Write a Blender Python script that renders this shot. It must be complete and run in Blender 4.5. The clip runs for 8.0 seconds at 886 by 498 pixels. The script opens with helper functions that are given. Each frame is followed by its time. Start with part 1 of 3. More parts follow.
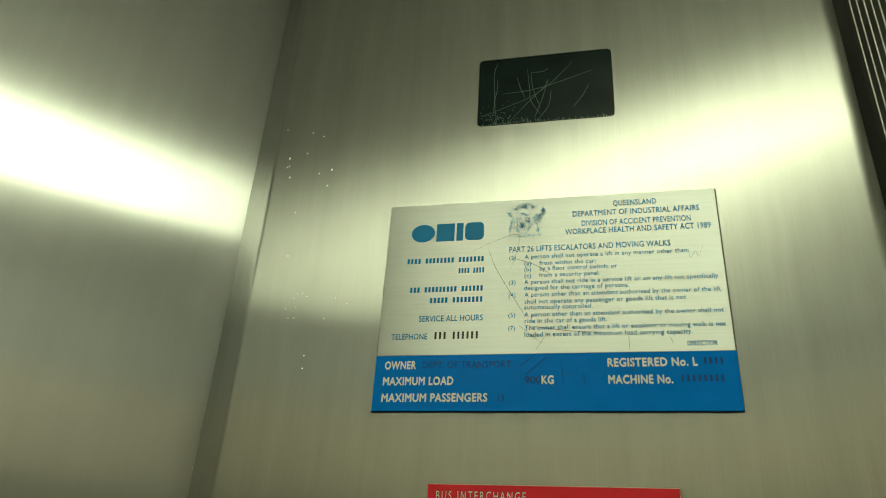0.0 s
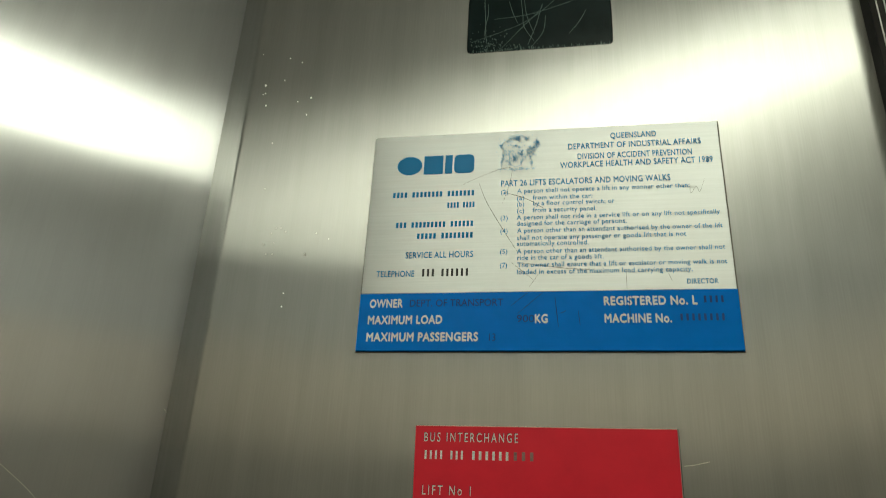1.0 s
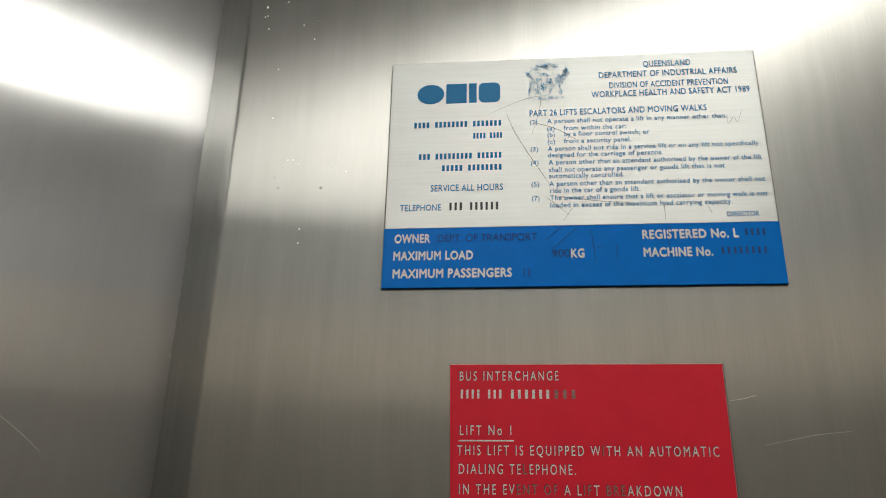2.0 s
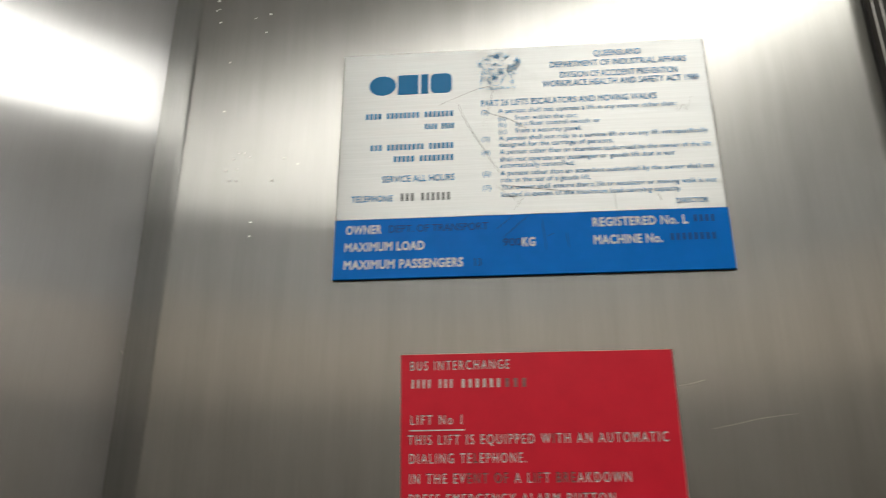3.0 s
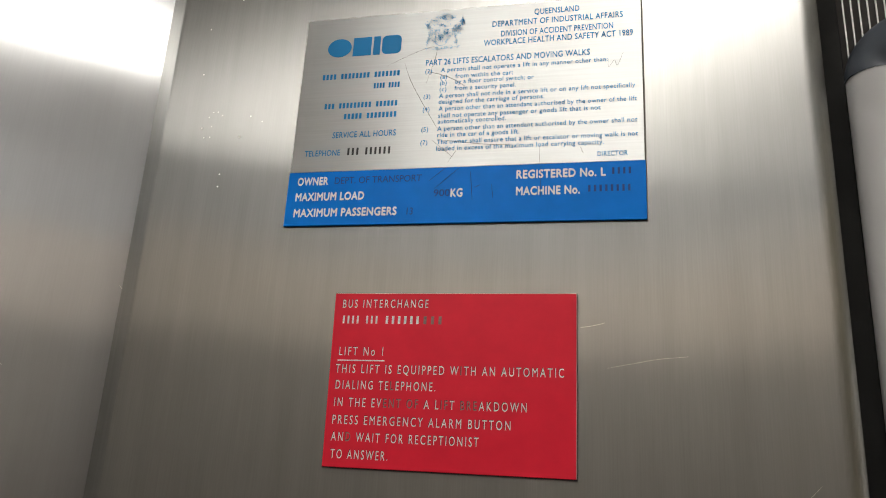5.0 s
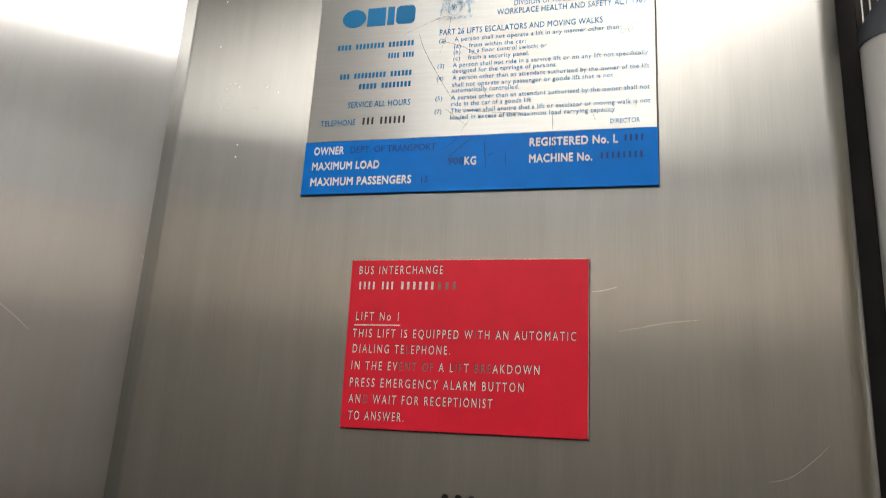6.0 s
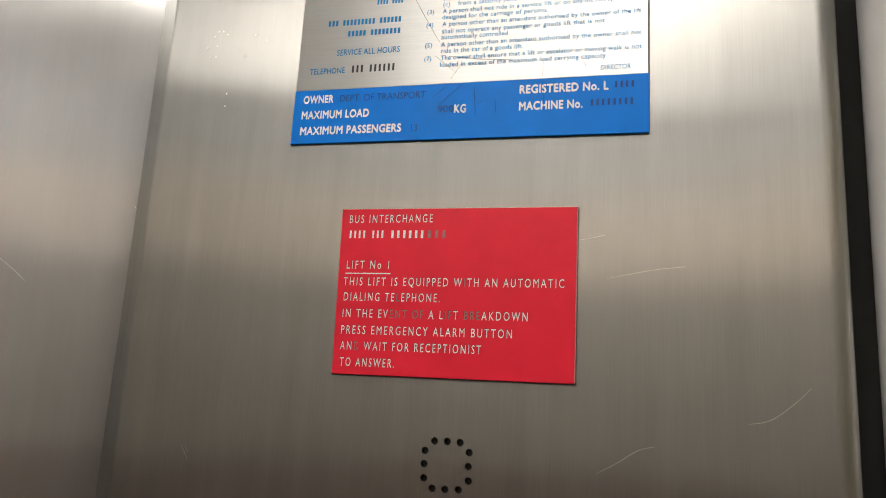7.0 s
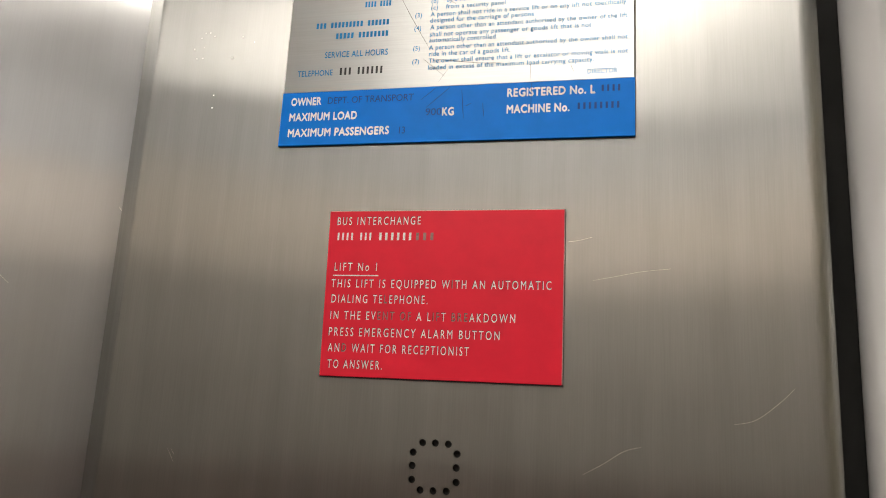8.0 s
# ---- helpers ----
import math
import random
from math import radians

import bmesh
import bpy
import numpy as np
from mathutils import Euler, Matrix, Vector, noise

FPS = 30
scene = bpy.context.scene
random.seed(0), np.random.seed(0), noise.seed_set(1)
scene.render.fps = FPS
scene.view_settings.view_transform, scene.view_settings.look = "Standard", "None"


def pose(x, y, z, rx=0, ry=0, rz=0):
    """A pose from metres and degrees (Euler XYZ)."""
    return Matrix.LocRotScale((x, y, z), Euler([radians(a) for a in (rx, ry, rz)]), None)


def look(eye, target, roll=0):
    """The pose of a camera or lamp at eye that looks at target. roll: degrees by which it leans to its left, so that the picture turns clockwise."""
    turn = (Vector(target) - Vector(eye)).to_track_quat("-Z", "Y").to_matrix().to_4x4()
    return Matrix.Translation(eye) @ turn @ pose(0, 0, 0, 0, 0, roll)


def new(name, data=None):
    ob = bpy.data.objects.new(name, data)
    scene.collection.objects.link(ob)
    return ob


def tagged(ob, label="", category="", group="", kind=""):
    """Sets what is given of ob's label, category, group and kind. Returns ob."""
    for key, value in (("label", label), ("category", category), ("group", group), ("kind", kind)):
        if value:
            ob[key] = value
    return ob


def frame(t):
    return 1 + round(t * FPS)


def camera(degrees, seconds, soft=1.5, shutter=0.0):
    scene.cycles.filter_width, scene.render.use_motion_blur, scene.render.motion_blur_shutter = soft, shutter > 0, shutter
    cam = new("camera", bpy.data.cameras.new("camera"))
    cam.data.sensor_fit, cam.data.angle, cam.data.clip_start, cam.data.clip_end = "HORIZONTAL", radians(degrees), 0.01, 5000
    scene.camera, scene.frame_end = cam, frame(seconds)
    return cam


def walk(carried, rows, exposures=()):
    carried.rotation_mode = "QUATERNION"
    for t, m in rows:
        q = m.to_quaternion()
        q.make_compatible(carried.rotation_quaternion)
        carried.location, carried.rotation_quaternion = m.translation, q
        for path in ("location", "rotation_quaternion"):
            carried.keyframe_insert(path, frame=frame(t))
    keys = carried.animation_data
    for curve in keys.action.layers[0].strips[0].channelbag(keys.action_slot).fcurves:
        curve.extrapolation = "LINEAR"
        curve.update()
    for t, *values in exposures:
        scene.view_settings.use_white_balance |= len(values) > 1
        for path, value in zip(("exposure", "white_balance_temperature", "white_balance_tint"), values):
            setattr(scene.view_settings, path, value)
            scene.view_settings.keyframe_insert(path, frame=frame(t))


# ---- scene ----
cam = camera(62.2, 8.0, 1.0, 0.25)
PATH = [
    (0, (0.163, -0.495, 1.565), (-0.25, 1.232, 2.485), 3.6),
    (0.2, (0.164, -0.494, 1.563), (-0.231, 1.232, 2.494), 4.3),
    (0.5, (0.161, -0.485, 1.563), (-0.219, 1.253, 2.475), 4.4),
    (0.7, (0.148, -0.482, 1.566), (-0.208, 1.285, 2.433), 3.9),
    (1, (0.144, -0.467, 1.567), (-0.194, 1.334, 2.368), 2.9),
    (1.2, (0.14, -0.457, 1.569), (-0.171, 1.366, 2.33), 2.3),
    (1.5, (0.13, -0.444, 1.568), (-0.143, 1.404, 2.284), 1.6),
    (1.7, (0.11, -0.447, 1.566), (-0.116, 1.415, 2.26), 1.3),
    (2.8, (0.071, -0.432, 1.549), (-0.102, 1.43, 2.259), 0.8),
    (3, (0.108, -0.438, 1.554), (-0.052, 1.427, 2.259), -0.1),
    (3.5, (0.22, -0.454, 1.545), (-0.054, 1.401, 2.24), 0.3),
    (3.7, (0.248, -0.452, 1.544), (-0.108, 1.389, 2.238), 1.5),
    (4, (0.254, -0.455, 1.547), (-0.174, 1.375, 2.232), 2.6),
    (4.2, (0.234, -0.46, 1.55), (-0.215, 1.37, 2.219), 3.1),
    (4.5, (0.215, -0.463, 1.543), (-0.23, 1.38, 2.181), 3.3),
    (4.7, (0.221, -0.457, 1.54), (-0.216, 1.396, 2.153), 3.4),
    (5.8, (0.23, -0.471, 1.539), (-0.25, 1.398, 2.067), 3.3),
    (6, (0.229, -0.465, 1.529), (-0.255, 1.404, 2.052), 3.4),
    (6.5, (0.227, -0.456, 1.519), (-0.25, 1.436, 1.958), 3.5),
    (7, (0.237, -0.464, 1.525), (-0.251, 1.434, 1.928), 3.2),
    (7.5, (0.242, -0.468, 1.527), (-0.23, 1.433, 1.933), 3.2),
    (8, (0.235, -0.466, 1.524), (-0.211, 1.439, 1.937), 3.0),
]

EXPOSURES = [(0.0, 2.08, 8700, -28), (0.5, 2.2, 8000, -20), (1.0, 2.08, 7200, -10), (1.5, 2.14, 6700, 2), (3.0, 2.3, 6700, 7), (4.5, 2.5, 6700, 9),
             (6.0, 2.73, 6800, 10), (7.0, 2.95, 7000, 11), (8.0, 2.95, 7000, 11)]
walk(cam, [(t, look(eye, target, roll)) for t, eye, target, roll in PATH], EXPOSURES)

# ---- light ----
LAMP_STRENGTH = 1.9
LAMP_COLOUR = (1.0, 0.97, 0.92)
world = bpy.data.worlds.new("world")
world.use_nodes = True
world.node_tree.nodes["Background"].inputs[0].default_value = (0.5, 0.55, 0.62, 1)
world.node_tree.nodes["Background"].inputs[1].default_value = 0.05
scene.world = world

# ---- plan ----
# splayed corner panel faces -y; the door wall and the side wall run at 45 degrees to it
DOOR = pose(-0.146, 0.033, 0, 0, 0, 45)      # x to the right along the door wall, y into it
SIDE = pose(0.392, 0.037, 0, 0, 0, -45)      # x to the right along the side wall, y into it
PANEL_L, PANEL_R, RETURN_L, RETURN_R = -0.1125, 0.3660, 0.059, 0.030
CORNER = 0.381                               # from the door wall's origin to the car's corner
CAR_A, CAR_B, CEIL = 1.7, 1.55, 2.475
BACK = DOOR @ pose(CORNER - CAR_A / 2, -CAR_B, 0, 0, 0, 180)      # wall across from the door
FAR = SIDE @ pose(-0.378 + CAR_B / 2, -CAR_A, 0, 0, 0, 180)       # wall across from the side wall


# ---- materials ----
def material(name):
    m = bpy.data.materials.new(name)
    m.use_nodes = True
    nt = m.node_tree
    return m, nt, nt.nodes["Principled BSDF"]


def link(nt, a, ai, b, bi):
    nt.links.new(a.outputs[ai], b.inputs[bi])


def node(nt, kind, **values):
    n = nt.nodes.new(kind)
    for key, value in values.items():
        n.inputs[key.replace("_", " ")].default_value = value
    return n


def streaks(nt, coord, scale, detail=3.0):
    """Noise stretched along z."""
    mp = node(nt, "ShaderNodeMapping", Scale=scale)
    nz = node(nt, "ShaderNodeTexNoise", Scale=1.0, Detail=detail, Roughness=0.6)
    link(nt, coord, 0, mp, 0)
    link(nt, mp, 0, nz, 0)
    return nz


def ramp(nt, source, lo, hi, a, b, out=0):
    n = node(nt, "ShaderNodeMapRange", From_Min=lo, From_Max=hi, To_Min=a, To_Max=b)
    link(nt, source, out, n, 0)
    return n


def brushed(name, colour, rough, aniso, grain=0.06, smear=0.05, along=26, vary=0.03, shade=0.05, haze_part=0.2, film_part=0.0, haze_rough=0.52, level=False):
    """Sheet metal brushed up and down, or along x if level."""
    def grained(across, length, detail=3.0):
        return streaks(nt, pos, (length, across, across) if level else (across, across, length), detail)

    m, nt, b = material(name)
    pos = nt.nodes.new("ShaderNodeNewGeometry")
    fine = grained(1400, along)
    wide = grained(240, 5)
    stain = grained(16, 3.2, 5)
    r1 = ramp(nt, fine, 0.3, 0.7, rough - vary, rough + vary)
    r2 = ramp(nt, stain, 0.15, 0.85, -smear, smear)
    r3 = ramp(nt, wide, 0.3, 0.7, -0.6 * vary, 0.6 * vary)
    a1 = nt.nodes.new("ShaderNodeMath")
    a2 = nt.nodes.new("ShaderNodeMath")
    link(nt, r1, 0, a1, 0), link(nt, r2, 0, a1, 1), link(nt, a1, 0, a2, 0), link(nt, r3, 0, a2, 1)
    mix = nt.nodes.new("ShaderNodeMix")
    mix.data_type = "RGBA"
    mix.inputs[6].default_value = (*[c * 0.9 for c in colour], 1)
    mix.inputs[7].default_value = (*colour, 1)
    f = ramp(nt, stain, 0.15, 0.85, 0, 1)
    link(nt, f, 0, mix, 0)
    lines = grained(1100, 22, 2)
    tone = ramp(nt, lines, 0.3, 0.7, 1 - shade, 1 + shade * 0.4)
    both = nt.nodes.new("ShaderNodeVectorMath")
    both.operation = "MULTIPLY"
    link(nt, mix, 2, both, 0)
    link(nt, tone, 0, both, 1)
    bump = node(nt, "ShaderNodeBump", Strength=grain, Distance=0.0006)
    link(nt, fine, 0, bump, "Height")
    # bare metal: smooth along the grain, rough across it
    g = nt.nodes.new("ShaderNodeBsdfAnisotropic")
    g.distribution = "BECKMANN"
    up = node(nt, "ShaderNodeCombineXYZ", X=float(level), Z=1.0 - float(level))
    link(nt, up, 0, g, "Tangent")
    link(nt, bump, 0, g, "Normal")
    link(nt, both, 0, g, "Color")
    link(nt, a2, 0, g, "Roughness")
    g.inputs["Anisotropy"].default_value = aniso
    # oxide haze over the grain
    haze = nt.nodes.new("ShaderNodeBsdfAnisotropic")
    haze.distribution = "GGX"
    haze.inputs["Roughness"].default_value = haze_rough
    link(nt, both, 0, haze, "Color")
    blend = nt.nodes.new("ShaderNodeMixShader")
    film = grained(45, 3.0, 2)
    share = ramp(nt, film, 0.1, 0.9, haze_part * (1 - film_part), haze_part * (1 + film_part))
    link(nt, share, 0, blend, 0)
    link(nt, g, 0, blend, 1)
    link(nt, haze, 0, blend, 2)
    link(nt, blend, 0, nt.nodes["Material Output"], 0)
    return m


def coated(name, colour, rough=0.4, metal=0.0, vary=0.06, scale=40.0, bump=0.02, spec=0.5):
    """Paint, plastic or laminate with slight wear at two scales."""
    m, nt, b = material(name)
    pos = nt.nodes.new("ShaderNodeNewGeometry")
    small = streaks(nt, pos, (scale * 12,) * 3, 2)
    large = streaks(nt, pos, (scale,) * 3, 4)
    mix = nt.nodes.new("ShaderNodeMix")
    mix.data_type = "RGBA"
    mix.inputs[6].default_value = (*[c * (1 - vary) for c in colour], 1)
    mix.inputs[7].default_value = (*[min(1, c * (1 + vary)) for c in colour], 1)
    f = ramp(nt, large, 0.3, 0.7, 0, 1)
    link(nt, f, 0, mix, 0)
    link(nt, mix, 2, b, "Base Color")
    r = ramp(nt, large, 0.3, 0.7, rough - 0.06, rough + 0.06)
    link(nt, r, 0, b, "Roughness")
    bp = node(nt, "ShaderNodeBump", Strength=bump, Distance=0.0005)
    link(nt, small, 0, bp, "Height")
    link(nt, bp, 0, b, "Normal")
    b.inputs["Metallic"].default_value = metal
    b.inputs["Specular IOR Level"].default_value = spec
    return m


def plain(name, colour, rough=0.5, metal=0.0, spec=0.5):
    m, nt, b = material(name)
    b.inputs["Specular IOR Level"].default_value = spec
    b.inputs["Base Color"].default_value = (*colour, 1)
    b.inputs["Roughness"].default_value = rough
    b.inputs["Metallic"].default_value = metal
    return m


STEEL = brushed("brushed_steel", (0.415, 0.415, 0.402), 0.24, 0.78, grain=0.003, smear=0.003, along=26, vary=0.005, shade=0.065, haze_part=0.28, film_part=0.15)
DOOR_STEEL = brushed("door_steel", (0.51, 0.513, 0.52), 0.22, 0.80, grain=0.002, smear=0.006, vary=0.004, shade=0.03, haze_part=0.28, film_part=0.08)
PLATE = brushed("anodised_plate", (0.52, 0.54, 0.54), 0.34, 0.62, grain=0.003, smear=0.004, vary=0.005, shade=0.05, haze_part=0.25, level=True)
RIBBED = coated("dark_sheet", (0.085, 0.08, 0.075), 0.42, 0.6, scale=12)
RIB_CREST = plain("bright_rib", (0.92, 0.91, 0.88), 0.4, 0.3)
BLUE = coated("blue_enamel", (0.0, 0.21, 0.78), 0.34, scale=60, vary=0.05, spec=0.09)
BLUE_INK = plain("blue_ink", (0.006, 0.22, 0.52), 0.40, 0.0, 0.22)
CREST_INK = plain("pale_blue_ink", (0.14, 0.38, 0.62), 0.5)
BLACK_INK = plain("black_ink", (0.02, 0.022, 0.025), 0.5)
WHITE_INK = plain("white_ink", (0.86, 0.88, 0.89), 0.5)
PUNCHED = plain("punched_blue", (0.002, 0.055, 0.27), 0.65)
RED = coated("red_laminate", (0.80, 0.017, 0.045), 0.4, scale=50, vary=0.05, spec=0.25)
PALE_EDGE = plain("pale_edge", (0.62, 0.40, 0.38), 0.5)
# dark red for the shade painted beside the engraved strokes
CUT_SHADE = plain("painted_cut_shade", (0.07, 0.004, 0.008), 0.6)
ENGRAVED = coated("engraved_white", (0.93, 0.90, 0.85), 0.7, scale=900, vary=0.35)
WORN = coated("engraved_worn", (0.30, 0.175, 0.16), 0.7, scale=400, vary=0.3)
SCRATCH_DARK = plain("dark_scratch", (0.10, 0.085, 0.07), 0.6)
SCRATCH_LIGHT = plain("bright_scratch", (0.36, 0.345, 0.32), 0.55, 0.6)
DROP = plain("dried_drop", (0.82, 0.82, 0.80), 0.3, 0.3)
SCRATCH_GLASS = coated("scratched_plastic", (0.08, 0.135, 0.125), 0.7, scale=300, vary=0.4)
SMOKED = coated("smoked_plastic", (0.005, 0.014, 0.0145), 0.2, scale=40, vary=0.3, spec=0.2)
DARK = plain("dark_cavity", (0.012, 0.012, 0.012), 0.8)
RAIL = coated("satin_aluminium", (0.68, 0.68, 0.685), 0.38, 0.35, vary=0.03, scale=20)
GAP_DARK = coated("dark_strip", (0.042, 0.042, 0.041), 0.4, 0.2, vary=0.2, scale=30)
PLUG = coated("grey_plastic", (0.065, 0.078, 0.098), 0.45, vary=0.06, scale=60)
BOARD = coated("beige_board", (0.27, 0.235, 0.14), 0.85, vary=0.10, scale=25, bump=0.2)
SCREW = plain("screw_steel", (0.55, 0.54, 0.52), 0.22, 1.0)
LAMINATE = coated("cream_laminate", (0.88, 0.79, 0.70), 0.45, vary=0.03, scale=6)
DADO = coated("brown_laminate", (0.24, 0.17, 0.145), 0.45, vary=0.15, scale=6)
TAN = coated("tan_laminate", (0.45, 0.42, 0.385), 0.45, vary=0.08, scale=6)
CEILING = coated("ceiling_paint", (0.72, 0.72, 0.73), 0.55, vary=0.04, scale=5)
BAND = coated("grey_band", (0.54, 0.55, 0.57), 0.45, vary=0.06, scale=5)
VINYL = coated("floor_vinyl", (0.15, 0.11, 0.09), 0.5, vary=0.25, scale=30)
SIGN_WHITE = coated("sign_white", (0.80, 0.81, 0.80), 0.4, vary=0.04, scale=30)
SIGN_RED = coated("sign_red", (0.62, 0.03, 0.06), 0.4, vary=0.05, scale=30)
RUBBER = coated("rubber", (0.03, 0.035, 0.045), 0.5)
DIFFUSER, _nt, _b = material("lamp_diffuser")
_b.inputs["Base Color"].default_value = (0.8, 0.8, 0.8, 1)
_b.inputs["Emission Color"].default_value = (*LAMP_COLOUR, 1)
_b.inputs["Emission Strength"].default_value = LAMP_STRENGTH


# ---- builders ----
def thing(name, label="", category="", m=None, kind="", group=""):
    ob = new(name)
    ob.empty_display_size = 0.05
    ob.matrix_world = m or Matrix()
    return tagged(ob, label, category, group, kind)


def part(name, bm, mat, parent=None, label="", smooth=False):
    me = bpy.data.meshes.new(name)
    bm.to_mesh(me)
    bm.free()
    if smooth:
        for p in me.polygons:
            p.use_smooth = True
    for one in (mat if isinstance(mat, (list, tuple)) else (mat,)):
        me.materials.append(one)
    ob = new(name, me)
    if parent:
        ob.parent = parent
    return tagged(ob, label)


def box(x0, x1, y0, y1, z0, z1, bevel=0.0, segments=2):
    bm = bmesh.new()
    bmesh.ops.create_cube(bm, size=1.0)
    for v in bm.verts:
        v.co = ((x0 + x1) / 2 + v.co.x * (x1 - x0), (y0 + y1) / 2 + v.co.y * (y1 - y0), (z0 + z1) / 2 + v.co.z * (z1 - z0))
    if bevel:
        bmesh.ops.bevel(bm, geom=bm.edges[:], offset=bevel, segments=segments, affect="EDGES", profile=0.5)
    return bm


def structure(name, bm, mat, m, label, category):
    ob = part(name, bm, mat, None, label)
    ob.matrix_world = m
    return tagged(ob, label, category, "", "structure")


def prism(outline, y0, y1, bevel=0.0):
    """A plate of that outline (x, z) from y0 (front) to y1."""
    bm = bmesh.new()
    f = bm.faces.new([bm.verts.new((x, y0, z)) for x, z in outline])
    f.normal_update()
    if f.normal.y > 0:
        f.normal_flip()
    back = bmesh.ops.extrude_face_region(bm, geom=[f])
    for v in back["geom"]:
        if isinstance(v, bmesh.types.BMVert):
            v.co.y = y1
    if bevel:
        rim = [e for e in bm.edges if all(abs(v.co.y - y0) < 1e-7 for v in e.verts)]
        bmesh.ops.bevel(bm, geom=rim, offset=bevel, segments=2, affect="EDGES", profile=0.5)
    bmesh.ops.recalc_face_normals(bm, faces=bm.faces[:])
    return bm


def rounded(x0, x1, z0, z1, r, n=5):
    pts = []
    for cx, cz, a0 in ((x1 - r, z0 + r, -90), (x1 - r, z1 - r, 0), (x0 + r, z1 - r, 90), (x0 + r, z0 + r, 180)):
        for i in range(n + 1):
            a = radians(a0 + 90 * i / n)
            pts.append((cx + r * math.cos(a), cz + r * math.sin(a)))
    return pts


def stroke(points, width, y, taper=True):
    """A thin ribbon along (x, z) points, smoothed."""
    pts = [Vector((x, 0, z)) for x, z in points]
    fine = []
    for i in range(len(pts) - 1):
        p0, p1, p2, p3 = pts[max(i - 1, 0)], pts[i], pts[i + 1], pts[min(i + 2, len(pts) - 1)]
        for k in range(5):
            t = k / 5
            fine.append(0.5 * ((2 * p1) + (p2 - p0) * t + (2 * p0 - 5 * p1 + 4 * p2 - p3) * t * t + (3 * p1 - p0 - 3 * p2 + p3) * t ** 3))
    fine.append(pts[-1])
    bm = bmesh.new()
    last = None
    for i, p in enumerate(fine):
        d = fine[min(i + 1, len(fine) - 1)] - fine[max(i - 1, 0)]
        side = Vector((-d.z, 0, d.x)).normalized() * width / 2
        if taper:
            side *= 0.35 + 0.65 * math.sin(math.pi * (i + 0.5) / len(fine)) * random.uniform(0.6, 1.1)
        pair = (bm.verts.new((p.x - side.x, y, p.z - side.z)), bm.verts.new((p.x + side.x, y, p.z + side.z)))
        if last:
            f = bm.faces.new((last[0], pair[0], pair[1], last[1]))
            f.normal_update()
            if f.normal.y > 0:
                f.normal_flip()
        last = pair
    return bm


def font_mesh(body, worn=(), space=1.0):
    cu = bpy.data.curves.new("text", "FONT")
    cu.body, cu.size, cu.resolution_u, cu.space_character = body, 1.0, 3, space
    for i in worn:
        cu.body_format[i].material_index = 1
    ob = new("text", cu)
    cu.materials.append(WHITE_INK), cu.materials.append(WHITE_INK)
    bpy.context.view_layer.update()
    me = bpy.data.meshes.new_from_object(ob.evaluated_get(bpy.context.evaluated_depsgraph_get()))
    bpy.data.objects.remove(ob)
    bpy.data.curves.remove(cu)
    return me


def embolden(me, weight):
    """Heavier letters: copies shifted sideways and up, each a hair in front of the last."""
    bm = bmesh.new()
    bm.from_mesh(me)
    first = bm.faces[:]
    for k, (dx, dy) in enumerate(((1, 0), (0.5, 0.6), (0.5, -0.6))):
        made = bmesh.ops.duplicate(bm, geom=first)["geom"]
        for v in made:
            if isinstance(v, bmesh.types.BMVert):
                v.co = (v.co.x + dx * weight, v.co.y + dy * weight, v.co.z + k + 1)
    bm.to_mesh(me)
    bm.free()


_h = font_mesh("H")
CAP = max(v.co.y for v in _h.vertices)


def lettering(name, body, x0, x1, zc, cap, y, mats, parent, bold=0.0, worn=(), tilt=0.0, space=1.0):
    """A line of text between x0 and x1, its capitals centred on zc."""
    me = font_mesh(body, worn, space)
    if bold > 0:
        embolden(me, bold)
    xs = [v.co.x for v in me.vertices]
    lo, k = min(xs), (x1 - x0) / (max(xs) - min(xs))
    for v in me.vertices:
        x, z = x0 + (v.co.x - lo) * k, zc + (v.co.y - CAP / 2) * cap / CAP
        v.co = (x, y - 0.00002 * v.co.z, z + (x - (x0 + x1) / 2) * tilt)
    for i, one in enumerate(mats):
        me.materials[i] = one
    ob = new(name, me)
    ob.parent = parent
    return ob


def bars(name, words, x0, x1, zc, h, y, mat, parent, fill=0.62):
    """Plain upright bars in place of words; words: their character counts. One mesh for each word."""
    pitch = (x1 - x0) / (sum(words) + len(words) - 1)
    x = x0
    for n in words:
        bm = bmesh.new()
        for i in range(n):
            a, b = x + pitch * (i + 0.5 - fill / 2), x + pitch * (i + 0.5 + fill / 2)
            bm.faces.new([bm.verts.new(c) for c in ((a, y, zc - h / 2), (b, y, zc - h / 2), (b, y, zc + h / 2), (a, y, zc + h / 2))])
        part(name, bm, mat, parent)
        x += pitch * (n + 1)


# ---- the car: floor, walls, ceiling ----
mid = DOOR @ Vector((CORNER - CAR_A / 2, -CAR_B / 2, 0))
CAR = pose(mid.x, mid.y, 0, 0, 0, 45)
structure("floor", box(-CAR_A / 2 - 0.1, CAR_A / 2 + 0.1, -CAR_B / 2 - 0.1, CAR_B / 2 + 0.15, -0.04, 0), VINYL, CAR,
          "worn dark brown vinyl floor of the lift car", "floor")
structure("ceiling", box(-CAR_A / 2 - 0.1, CAR_A / 2 + 0.1, -CAR_B / 2 - 0.1, CAR_B / 2 + 0.15, CEIL, CEIL + 0.04), CEILING, CAR,
          "white painted metal lift ceiling", "ceiling")
